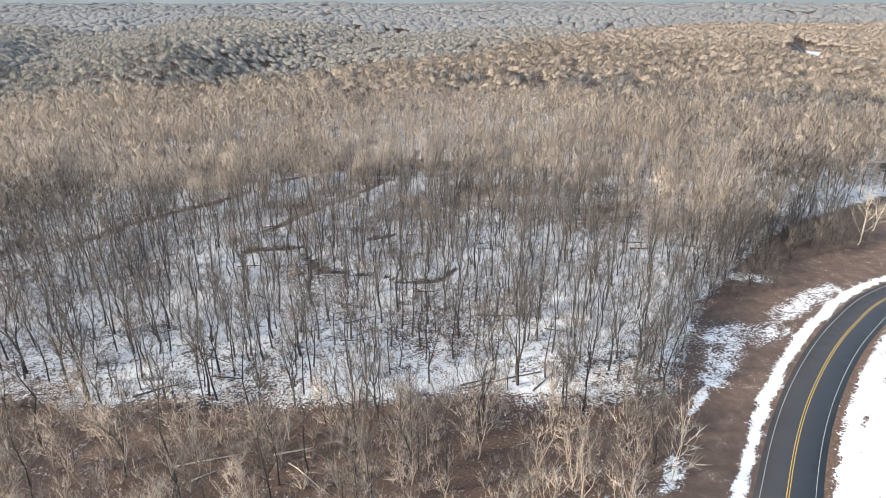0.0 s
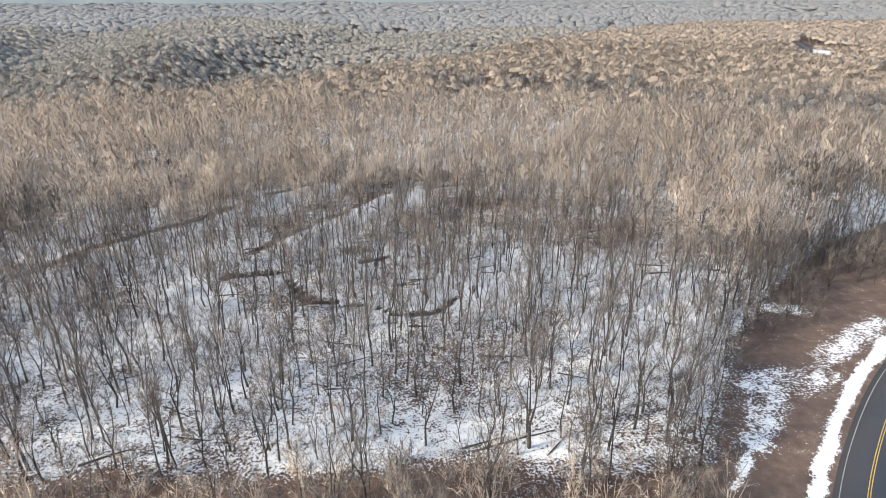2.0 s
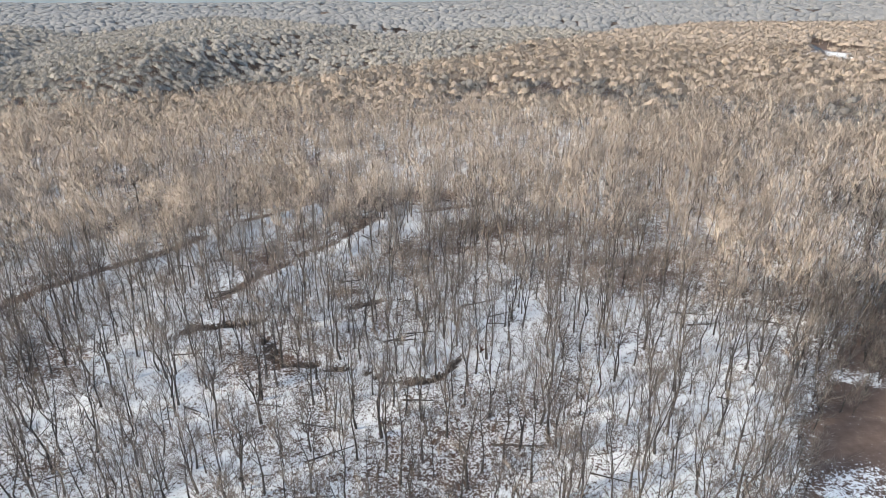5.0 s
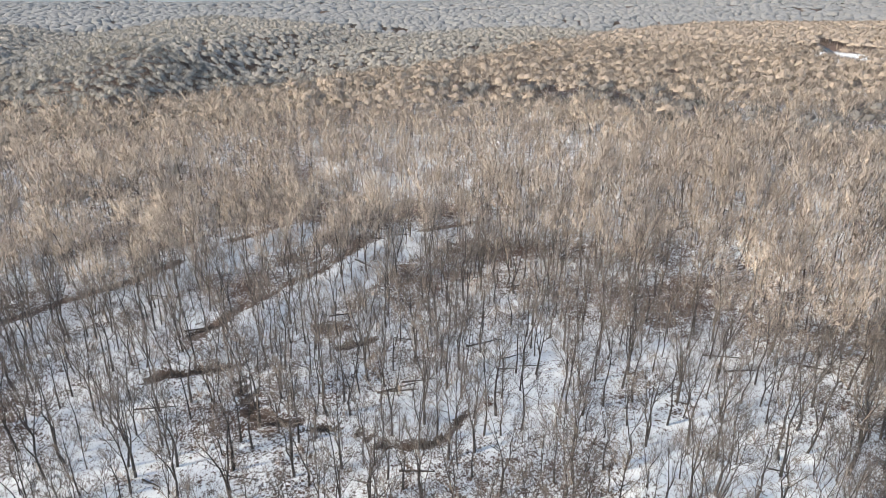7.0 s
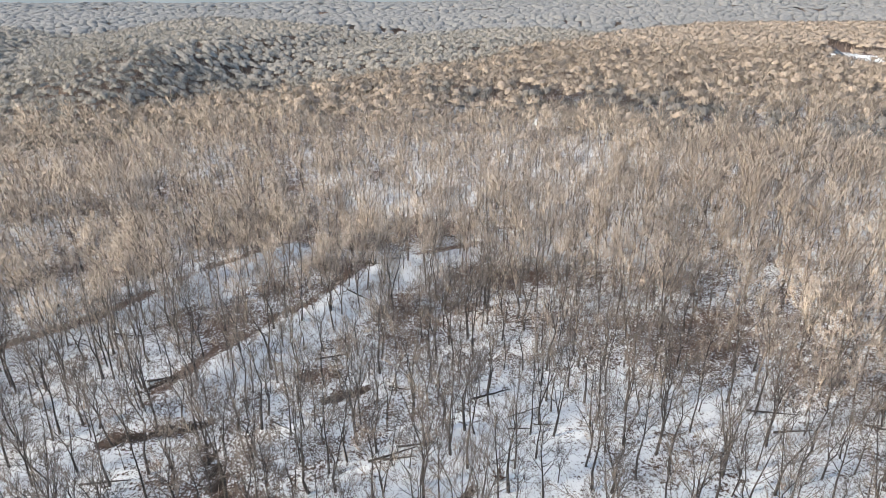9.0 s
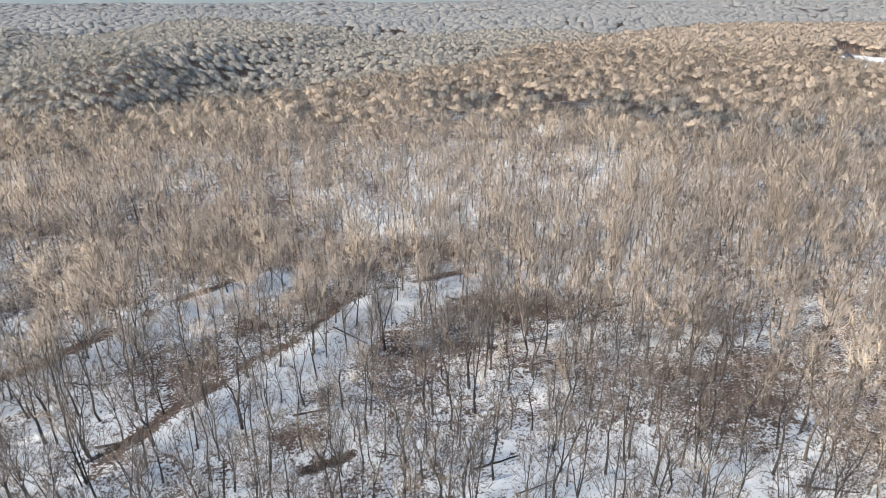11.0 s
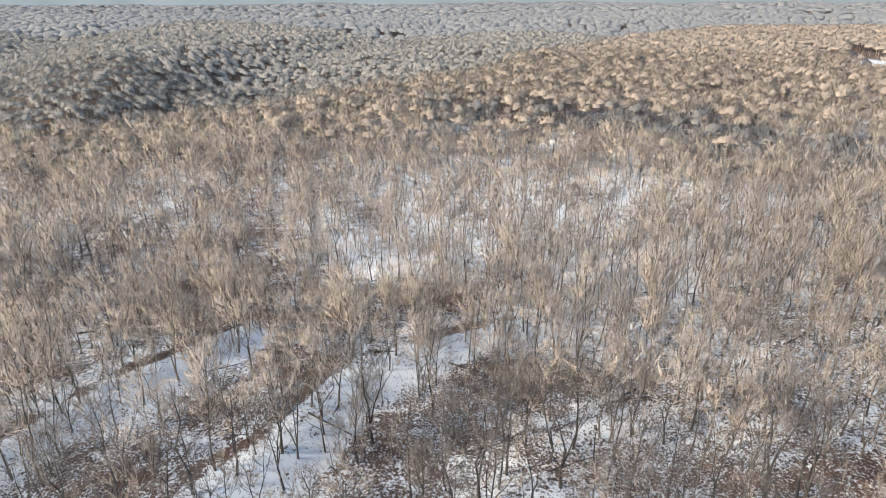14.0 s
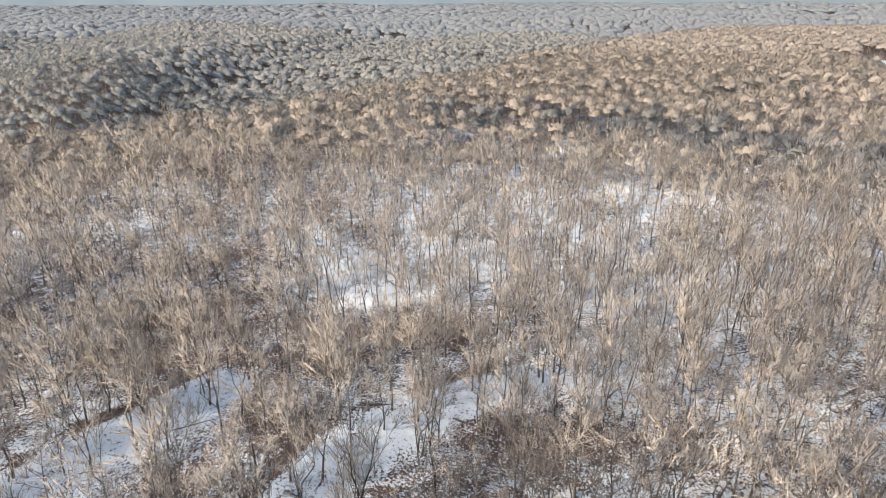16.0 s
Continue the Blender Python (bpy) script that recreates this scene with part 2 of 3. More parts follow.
M_GROUND = ground_material()
M_BARK = bark_material("grey_brown_bark", [(0.0, (0.037, 0.033, 0.031)), (0.35, (0.072, 0.065, 0.060)), (0.7, (0.051, 0.046, 0.043)), (1.0, (0.109, 0.094, 0.083))])
# one twig colour in two copies: darkened as shaded, lightened as sunlit
M_SHADE_TWIG = bark_material("shaded_grey_twigs", [(0.0, (0.126, 0.110, 0.100)), (0.25, (0.213, 0.181, 0.158)), (0.5, (0.158, 0.140, 0.126)), (0.8, (0.268, 0.229, 0.189)), (1.0, (0.181, 0.158, 0.142))])
M_SUN_TWIG = bark_material("sunlit_tan_twigs", [(0.0, (0.357, 0.303, 0.257)), (0.25, (0.513, 0.430, 0.351)), (0.5, (0.415, 0.355, 0.304)), (0.8, (0.581, 0.489, 0.392)), (1.0, (0.464, 0.391, 0.331))])
M_TANBARK = bark_material("tan_grey_bark", [(0.0, (0.061, 0.053, 0.048)), (0.3, (0.144, 0.122, 0.102)), (0.5, (0.076, 0.067, 0.061)), (0.8, (0.205, 0.171, 0.137)), (1.0, (0.106, 0.091, 0.079))])
M_CANOPY = bark_material("tan_canopy", [(0.0, (0.276, 0.231, 0.190)), (0.3, (0.330, 0.275, 0.223)), (0.55, (0.296, 0.247, 0.204)), (0.8, (0.355, 0.294, 0.236)), (1.0, (0.311, 0.259, 0.214))])
# swale canopy: the shade of the slope put into a darker colour
M_SWALE_SHADE = bark_material("shade_dark_canopy", [(0.0, (0.148, 0.142, 0.132)), (0.5, (0.184, 0.173, 0.159)), (1.0, (0.161, 0.153, 0.141))])
# far and distant woods: air haze put into greyer, bluer base colours
M_FAR = bark_material("hazed_far_woods", [(0.0, (0.246, 0.234, 0.212)), (0.4, (0.282, 0.264, 0.235)), (0.7, (0.262, 0.248, 0.225)), (1.0, (0.300, 0.279, 0.245))])
M_DISTANT = bark_material("hazed_distant_woods", [(0.0, (0.182, 0.185, 0.184)), (0.5, (0.202, 0.203, 0.201)), (1.0, (0.193, 0.195, 0.196))])
M_SHRUB = bark_material("shrub_stems", [(0.0, (0.342, 0.284, 0.246)), (0.4, (0.552, 0.463, 0.376)), (0.7, (0.310, 0.256, 0.224)), (1.0, (0.662, 0.558, 0.442))])
M_PALE = bark_material("pale_bark", [(0.0, (0.50, 0.44, 0.36)), (1.0, (0.58, 0.52, 0.43))])


def asphalt_material():
    mat, nt, bsdf = nodes_of("worn_asphalt", 0.6)
    a, b = add_noise(nt, 14, 5, 0.7), add_noise(nt, 0.35, 4)
    col = ramp(nt, a, [(0.3, (0.02, 0.022, 0.026)), (0.7, (0.045, 0.048, 0.055))])
    nt.links.new(mix(nt, calc(nt, "MULTIPLY", b, 0.6), col, (0.07, 0.07, 0.075)), bsdf.inputs["Base Color"])
    nt.links.new(calc(nt, "ADD", calc(nt, "MULTIPLY", b, 0.5), 0.25), bsdf.inputs["Roughness"])
    bump(nt, bsdf, a, 0.3, 0.01)
    return mat


def paint_material(name, colour, worn):
    mat, nt, bsdf = nodes_of(name, 0.6)
    n = add_noise(nt, 5, 6, 0.7)
    nt.links.new(ramp(nt, n, [(0.3, worn), (0.5, colour)]), bsdf.inputs["Base Color"])
    return mat


M_ASPHALT = asphalt_material()
M_YELLOW = paint_material("yellow_road_paint", (0.50, 0.34, 0.09), (0.16, 0.13, 0.08))
M_WHITE = paint_material("white_road_paint", (0.30, 0.30, 0.30), (0.08, 0.08, 0.085))


# ---- mesh helpers ----
def make_mesh(name, verts, faces, mat, tint=None, smooth=False, normals=None):
    """verts (n, 3) and triangles (m, 3) as arrays."""
    me = bpy.data.meshes.new(name)
    verts, faces = np.asarray(verts, np.float32), np.asarray(faces, np.int32)
    me.vertices.add(len(verts))
    me.vertices.foreach_set("co", verts.ravel())
    me.loops.add(faces.size)
    me.loops.foreach_set("vertex_index", faces.ravel())
    me.polygons.add(len(faces))
    me.polygons.foreach_set("loop_start", np.arange(0, faces.size, faces.shape[1], dtype=np.int32))
    if tint is not None:
        a = me.attributes.new("tint", "FLOAT", "POINT")
        a.data.foreach_set("value", np.asarray(tint, np.float32))
    if smooth:
        me.polygons.foreach_set("use_smooth", np.ones(len(faces), bool))
    me.materials.append(mat)
    me.update(calc_edges=True)
    if normals is not None:
        me.polygons.foreach_set("use_smooth", np.ones(len(faces), bool))
        me.normals_split_custom_set_from_vertices(np.asarray(normals, np.float32))
    return me


class Soup:
    """Gathers vertices, triangles and, for fine twigs, the way each one faces."""
    def __init__(self):
        self.v, self.f, self.n, self.w = [], [], 0, []

    def add(self, v, f, face=None):
        self.v.append(np.asarray(v, float))
        self.f.append(np.asarray(f, int) + self.n)
        if face is not None:
            self.w.append(np.broadcast_to(np.asarray(face, float), (len(v), 3)))
        self.n += len(v)

    def tube(self, pts, radii, sides, cap=False):
        pts = np.asarray(pts, float)
        rows = []
        for i, p in enumerate(pts):
            d = pts[min(i + 1, len(pts) - 1)] - pts[max(i - 1, 0)]
            d = d / (np.linalg.norm(d) + 1e-9)
            u = np.cross(d, (0.31, 0.95, 0.05) if abs(d[2]) > 0.5 else (0, 0, 1))
            u /= np.linalg.norm(u) + 1e-9
            w = np.cross(d, u)
            an = np.arange(sides) * 2 * math.pi / sides
            rows.append(p + radii[i] * (np.cos(an)[:, None] * u + np.sin(an)[:, None] * w))
        f = []
        for i in range(len(pts) - 1):
            for k in range(sides):
                a, b = i * sides + k, i * sides + (k + 1) % sides
                f += [(a, b, b + sides), (a, b + sides, a + sides)]
        if cap:
            for i in range(1, sides - 1):
                f += [(0, i + 1, i), ((len(pts) - 1) * sides, (len(pts) - 1) * sides + i, (len(pts) - 1) * sides + i + 1)]
        self.add(np.vstack(rows), f)

    def spike(self, p, q, r, sides=3, face=None):
        """A thin tapered twig, ending in a point."""
        p, q = np.asarray(p, float), np.asarray(q, float)
        d = (q - p) / (np.linalg.norm(q - p) + 1e-9)
        u = np.cross(d, (0.4, 0.9, 0.1))
        u /= np.linalg.norm(u) + 1e-9
        w = np.cross(d, u)
        an = np.arange(sides) * 2 * math.pi / sides
        ring = p + r * (np.cos(an)[:, None] * u + np.sin(an)[:, None] * w)
        self.add(np.vstack([ring, q]), [(k, (k + 1) % sides, sides) for k in range(sides)], face)

    def blade(self, p, q, r, face):
        """The finest twig: one slim triangle that lies along the crown's outer face."""
        p, q, face = np.asarray(p, float), np.asarray(q, float), np.asarray(face, float)
        d = q - p
        u = np.cross(d, face + rng.normal(0, 0.3, 3))
        u *= r / (np.linalg.norm(u) + 1e-9)
        self.add([p - u, p + u, q], [(0, 1, 2)], unit(face + rng.normal(0, 0.22, 3)))

    def lobe(self, c, r, tall, k=6):
        """The dense inner branches of one lobe of a crown: a small uneven dome."""
        c = np.asarray(c, float)
        an = np.arange(k) * 2 * math.pi / k + rng.random()
        rows, dirs = [c + (0, 0, tall)], [np.array([0, 0, 1.0])]
        for lat, out in ((0.75, 0.74), (-0.2, 1.0)):
            for a in an:
                d = np.array([math.cos(a) * out, math.sin(a) * out, math.sin(lat)])
                rows.append(c + d * (r, r, tall) * rng.uniform(0.65, 1.2))
                dirs.append(unit(d * 0.6 + (0, 0, 0.9)))
        f = [(0, 1 + i, 1 + (i + 1) % k) for i in range(k)]
        for i in range(k):
            a, b = 1 + i, 1 + (i + 1) % k
            f += [(a, a + k, b + k), (a, b + k, b)]
        self.add(rows, f)
        self.w.append(np.array(dirs))

    def arrays(self):
        if self.w:
            return np.vstack(self.v), np.vstack(self.f), np.vstack(self.w)
        return np.vstack(self.v), np.vstack(self.f)


def unit(v):
    return v / (np.linalg.norm(v) + 1e-9)


def grow_tree(height, spread, fork, leaders, limbs, subs, twigs, sides=4, r0=0.16, thick=0.03, rise=1.2):
    """A bare broadleaf tree: one or more stems with ascending limbs, and the fine crown, as two soups."""
    wood, fine = Soup(), Soup()
    heart = np.array([0, 0, height * 0.5])

    def facing(p):
        return unit((p - heart) * (1, 1, 0.8) + (0, 0, height * 0.22))

    az0 = rng.random() * 6.28
    stems = []
    base = np.array([0.0, 0.0, -0.5])
    split = base + (rng.normal(0, 0.3), rng.normal(0, 0.3), 0.5 + height * fork * rng.uniform(0.35, 0.9))
    if leaders > 1:
        wood.tube([base, split], [r0 * 1.35, r0 * 0.95], sides)
    for k in range(leaders):
        n = 5
        z = np.linspace(0, 1, n)
        start = split if leaders > 1 else base
        tip_h = height * (0.93 if k == 0 else rng.uniform(0.68, 0.9))
        off = height * (0.03 if leaders == 1 else rng.uniform(0.08, 0.2))
        a = az0 + k * 6.28 / leaders + rng.normal(0, 0.3)
        tip = np.array([math.cos(a) * off, math.sin(a) * off, tip_h])
        p = start + (tip - start) * z[:, None] + np.column_stack([rng.normal(0, 0.016 * height, (n, 2)), np.zeros(n)]) * (z > 0)[:, None]
        r = r0 * (1.0 if leaders == 1 else 0.72) * (1 - 0.85 * z)
        if leaders == 1:
            r[0] *= 1.3
        wood.tube(p, r, sides)
        stems.append((p, r, z, start[2], tip_h))
    az = rng.random() * 6.28
    for i in range(limbs):
        p, r, z, z0, z1 = stems[i % leaders]
        lo = max(0.06, (fork * height - z0) / (z1 - z0))
        s = lo + (0.96 - lo) * ((i // leaders) + rng.random() * 0.8) / max(1, limbs // leaders)
        s = min(s, 0.97)
        az += 2.4 + rng.normal(0, 0.45)
        out = unit(np.array([math.cos(az), math.sin(az), rise + 0.8 * s + rng.normal(0, 0.25)]))
        ln = height * spread * (1.3 - 0.85 * s) * rng.uniform(0.7, 1.25)
        p0 = np.array([np.interp(s, z, p[:, k]) for k in range(3)])
        p1 = p0 + out * ln * 0.45
        p2 = p1 + unit(out + rng.normal(0, 0.16, 3) + (0, 0, 0.35)) * ln * 0.55
        rr = max(0.035, np.interp(s, z, r) * 0.6)
        wood.tube([p0, p1], [rr, rr * 0.7], 3)
        wood.spike(p1, p2, rr * 0.7, 3)
        for j in range(subs):
            u = 0.25 + 0.7 * (j + rng.random() * 0.8) / subs
            q0 = p0 + (p1 - p0) * min(1, 2 * u) + (p2 - p1) * max(0, 2 * u - 1)
            dv = unit(out * 0.9 + rng.normal(0, 0.5, 3) + (0, 0, 0.35))
            sl = ln * rng.uniform(0.3, 0.55)
            q1 = q0 + dv * sl
            fine.spike(q0, q1, max(0.026, rr * 0.36), 3, facing(q1))
            for k in range(twigs):
                w0 = q0 + (q1 - q0) * rng.uniform(0.2, 1.0)
                tv = unit(dv * 0.9 + rng.normal(0, 0.5, 3) + (0, 0, 0.3))
                fine.blade(w0, w0 + tv * max(1.0, sl * rng.uniform(0.6, 1.2)), thick, facing(w0 + tv))
    for p, r, z, z0, z1 in stems:
        for k in range(twigs * 2):
            w0 = p[-1] - (p[-1] - p[-2]) * rng.random() * 0.9
            fine.blade(w0, w0 + unit(rng.normal(0, 0.5, 3) + (0, 0, 0.9)) * height * rng.uniform(0.05, 0.1), thick, facing(w0))
    return wood.arrays(), fine.arrays()


def grow_shrub(height, stems):
    s = Soup()
    for k in range(stems):
        a = rng.random() * 6.28
        out = np.array([math.cos(a) * rng.uniform(0.15, 0.7), math.sin(a) * rng.uniform(0.15, 0.7), 1.0])
        p0 = np.array([math.cos(a), math.sin(a), 0]) * rng.uniform(0, 0.25) - (0, 0, 0.1)
        p1 = p0 + unit(out) * height * rng.uniform(0.6, 1.05)
        face = unit(out)
        s.spike(p0, p1, rng.uniform(0.035, 0.07), 3, face)
        for j in range(5):
            q = p0 + (p1 - p0) * rng.uniform(0.3, 1)
            s.blade(q, q + unit(out + rng.normal(0, 0.6, 3)) * height * rng.uniform(0.2, 0.45), 0.028, face)
    return s.arrays()


def grow_far_tree(height, width, twigs, r, length, lobes=3, trunk=0.2, core=0.5):
    """A tree or clump far off: a trunk and a broad crown of merging lobes, all of fine twigs."""
    s = Soup()
    s.spike((0, 0, -0.5), (0, 0, height * 0.8), trunk, 3, (0, -0.7, 0.7))
    R = width / 2
    domes = []
    a0 = rng.random() * 6.28
    for i in range(lobes):
        a = a0 + i * 6.28 / max(1, lobes - 1) + rng.normal(0, 0.35)
        off = R * (0.1 if i == 0 else rng.uniform(0.35, 0.5))
        lr = R * (rng.uniform(0.78, 0.92) if i == 0 else rng.uniform(0.5, 0.62))
        tall = min(lr * rng.uniform(0.58, 0.76), height * 0.5)
        top = height * (1.0 if i == 0 else rng.uniform(0.84, 0.95))
        domes.append((np.array([math.cos(a) * off, math.sin(a) * off, top - tall]), lr, tall))
        s.lobe(domes[-1][0], lr * core, tall * core, 5)
    for i in range(twigs):
        c, lr, tall = domes[0 if i % 2 else i // 2 % lobes]
        n = unit(rng.normal(0, 1, 3) * (1, 1, 0.8) + (0, 0, 0.35))
        n[2] = abs(n[2])
        root = c + n * (lr, lr, tall) * rng.uniform(0.42, 0.92)
        way = unit(n * 0.7 + (0, 0, 0.45) + rng.normal(0, 0.4, 3))
        s.blade(root, root + way * length * rng.uniform(0.6, 1.2), r * rng.uniform(0.6, 1.4), unit(n + (0, 0, 0.8)))
    return s.arrays()


def scatter(templates, xs, ys, sizes, spread=0.22, tilt=False):
    """Joins copies of templates at places on the ground: vertices, faces, tint."""
    zs = ground_height(xs, ys)
    pick = rng.integers(0, len(templates), len(xs))
    V, F, T, N, n = [], [], [], [], 0
    for k, (tv, tf, *tn) in enumerate(templates):
        idx = np.where(pick == k)[0]
        if not len(idx):
            continue
        a = rng.random(len(idx)) * 6.28
        ca, sa, sc = np.cos(a), np.sin(a), sizes[idx]
        hz = sc * rng.uniform(0.88, 1.12, len(idx))
        v = np.empty((len(idx), len(tv), 3), np.float32)
        v[:, :, 0] = (ca[:, None] * tv[:, 0] - sa[:, None] * tv[:, 1]) * sc[:, None] + xs[idx][:, None]
        v[:, :, 1] = (sa[:, None] * tv[:, 0] + ca[:, None] * tv[:, 1]) * sc[:, None] + ys[idx][:, None]
        v[:, :, 2] = tv[:, 2] * hz[:, None] + zs[idx][:, None]
        f = tf[None] + (np.arange(len(idx)) * len(tv))[:, None, None] + n
        if tilt:
            gxs = (ground_height(xs[idx] + 8, ys[idx]) - ground_height(xs[idx] - 8, ys[idx])) / 16
            gys = (ground_height(xs[idx], ys[idx] + 8) - ground_height(xs[idx], ys[idx] - 8)) / 16
            v[:, :, 2] += gxs[:, None] * (v[:, :, 0] - xs[idx][:, None]) + gys[:, None] * (v[:, :, 1] - ys[idx][:, None])
        # neighbouring trees lean to the same tone, with a spread of their own
        t = np.clip(1.6 * fbm(xs[idx] / 60, ys[idx] / 60, 2) - 0.3 + rng.normal(0, spread, len(idx)), 0.01, 0.99)
        if tn:
            w = np.empty_like(v)
            w[:, :, 0] = ca[:, None] * tn[0][:, 0] - sa[:, None] * tn[0][:, 1]
            w[:, :, 1] = sa[:, None] * tn[0][:, 0] + ca[:, None] * tn[0][:, 1]
            w[:, :, 2] = tn[0][:, 2]
            N.append(w.reshape(-1, 3))
        V.append(v.reshape(-1, 3))
        F.append(f.reshape(-1, 3))
        T.append(np.repeat(t, len(tv)))
        n += len(idx) * len(tv)
    return np.vstack(V), np.vstack(F), np.concatenate(T), np.vstack(N) if N else None


def seeds(x0, x1, y0, y1, cell):
    """Jittered places on a grid."""
    gx, gy = np.meshgrid(np.arange(x0, x1, cell), np.arange(y0, y1, cell))
    gx, gy = gx.ravel() + rng.uniform(0, cell, gx.size), gy.ravel() + rng.uniform(0, cell, gy.size)
    return gx, gy


def in_wedge(x, y, margin):
    return (x < 0.69 * y + 24 + margin) & (-x < 0.69 * y + 34 + margin)


# ---- ground ----
def graded(lo, hi, core0, core1, step, grow):
    a = list(np.arange(core0, core1, step))
    s, v = step, core0
    while v > lo:
        s *= grow
        v -= s
        a.insert(0, v)
    s, v = step, a[-1]
    while v < hi:
        s *= grow
        v += s
        a.append(v)
    return np.array(a)


gx = graded(-4700, 4700, -90, 120, 1.45, 1.07)
gy = graded(-700, 4750, 55, 280, 1.45, 1.05)
GX, GY = np.meshgrid(gx, gy)
px, py = GX.ravel(), GY.ravel()
snow, brush, room, verge = plan(px, py)
nxg, nyg = len(gx), len(gy)
ii = (np.arange(nyg - 1)[:, None] * nxg + np.arange(nxg - 1)).ravel()
quads = np.column_stack([ii, ii + 1, ii + nxg + 1, ii + nxg])
me = make_mesh("ground", np.column_stack([px, py, ground_height(px, py)]), quads, M_GROUND, smooth=True)
wet = 1 - sstep(0.3, 1.0, np.minimum.reduce([line_dist(px, py, q)[0] for q in BROOKS]))
for nm, val in (("snow", snow), ("verge", verge), ("wet", wet)):
    me.attributes.new(nm, "FLOAT", "POINT").data.foreach_set("value", val.astype(np.float32))
tagged(new("ground", me), "leaf-strewn woodland ground under patchy thin snow", "ground", kind="structure")


# ---- road ----
def ribbon(name, left, right, lift, mat, label, lo=0, hi=None, parent=None):
    """A strip along the road between two offsets from its middle, with a thickness."""
    line = ROAD[lo:hi]
    d = np.gradient(line, axis=0)
    d /= np.linalg.norm(d, axis=1)[:, None]
    nrm = np.column_stack([d[:, 1], -d[:, 0]])
    z = low_ground(line[:, 0], line[:, 1]) + valley(line[:, 0], line[:, 1]) + lift
    n = len(line)
    rows = [np.column_stack([line + nrm * o, z + h]) for o, h in ((left, -0.25), (left, 0), (right, 0), (right, -0.25))]
    i = np.arange(n - 1)
    f = np.vstack([np.column_stack([i + k * n, i + 1 + k * n, i + 1 + (k + 1) * n, i + (k + 1) * n]) for k in range(3)])
    ob = new(name, make_mesh(name, np.vstack(rows), f, mat))
    if parent:
        ob.parent = parent
        ob["label"] = label
    else:
        tagged(ob, label, "road", kind="structure")
    return ob


road = ribbon("road", -4.1, 4.1, 0.07, M_ASPHALT, "dark two-lane asphalt road curving past the wood")
ribbon("yellow_line", -0.22, -0.09, 0.075, M_YELLOW, "worn yellow centre line", parent=road)
ribbon("yellow_line", 0.09, 0.22, 0.075, M_YELLOW, "worn yellow centre line", parent=road)
ribbon("edge_line", -3.35, -3.23, 0.075, M_WHITE, "faded white edge line", parent=road)
ribbon("edge_line", 3.23, 3.35, 0.075, M_WHITE, "faded white edge line", parent=road)

# ---- trees ----
KINDS = []
for k in range(12):
    KINDS.append(grow_tree(17 + rng.normal(0, 1.3), rng.uniform(0.27, 0.36), rng.uniform(0.3, 0.46), (1, 1, 2, 1, 3, 2)[k % 6], 12, 4, 6,
                           r0=rng.uniform(0.15, 0.22), thick=0.031, rise=0.8))
DENSE_KINDS = [grow_tree(16.5 + rng.normal(0, 1.3), rng.uniform(0.3, 0.4), rng.uniform(0.26, 0.4), (1, 2, 1, 3)[k % 4], 12, 4, 8,
                  r0=rng.uniform(0.14, 0.2), thick=0.043, rise=0.75) for k in range(8)]
BUSHY = [grow_tree(10 + rng.normal(0, 1), rng.uniform(0.32, 0.42), 0.14, 2 + k % 3, 10, 4, 5, r0=0.12, thick=0.036, rise=0.9) for k in range(6)]
MID = [grow_tree(16.5 + rng.normal(0, 1), rng.uniform(0.34, 0.44), 0.32, 1 + k % 2, 9, 4, 7, sides=3, r0=0.14, thick=0.066, rise=0.75) for k in range(8)]
FAR = [grow_far_tree(16 + rng.normal(0, 1.5), rng.uniform(10, 14.5), 150, 0.095, 2.3, 3, 0.2, 0.52) for k in range(14)]
FARTHER = [grow_far_tree(16 + rng.normal(0, 1.5), rng.uniform(15, 21), 66, 0.17, 2.9, 3, 0.3, 0.6) for k in range(12)]
SHRUBS = [grow_shrub(rng.uniform(2.6, 4.2), 8) for k in range(6)]


def add_stuff(name, templates, x, y, sizes, mat, label, category="trees", spread=0.22, soft=False):
    v, f, t, n = scatter(templates, x, y, sizes, spread, soft)
    return tagged(new(name, make_mesh(name, v, f, mat, t, normals=n)), label, category, kind="stuff")


def add_woods(name, kinds, x, y, sizes, wood, twig, label, spread=0.22):
    """Trunks and twigs of one stand, as two pieces of stuff that share their places."""
    state = rng.bit_generator.state
    add_stuff(name + "_trunks", [k[0] for k in kinds], x, y, sizes, wood, "trunks and limbs of the " + label, spread=spread)
    rng.bit_generator.state = state
    add_stuff(name + "_twigs", [k[1] for k in kinds], x, y, sizes, twig, "fine twigs of the " + label, spread=spread)


def place_things(name, kinds, x, y, s, mats, label, category, group):
    protos = []
    for wood, fine in kinds:
        protos.append((make_mesh("trunk", *wood, mats[0], np.zeros(len(wood[0]))), make_mesh("crown", fine[0], fine[1], mats[1], np.zeros(len(fine[0])), normals=fine[2])))
    z = ground_height(x, y)
    for i in range(len(x)):
        wm, fm = protos[int(rng.integers(len(protos)))]
        e = new(name)
        e.empty_display_size = 0.5
        e.matrix_basis = pose(x[i], y[i], z[i], 0, 0, rng.uniform(0, 360)) @ Matrix.Scale(float(s[i]), 4)
        tagged(e, label, category, group)
        for nm, m in (("trunk", wm), ("crown", fm)):
            new(nm, m).parent = e


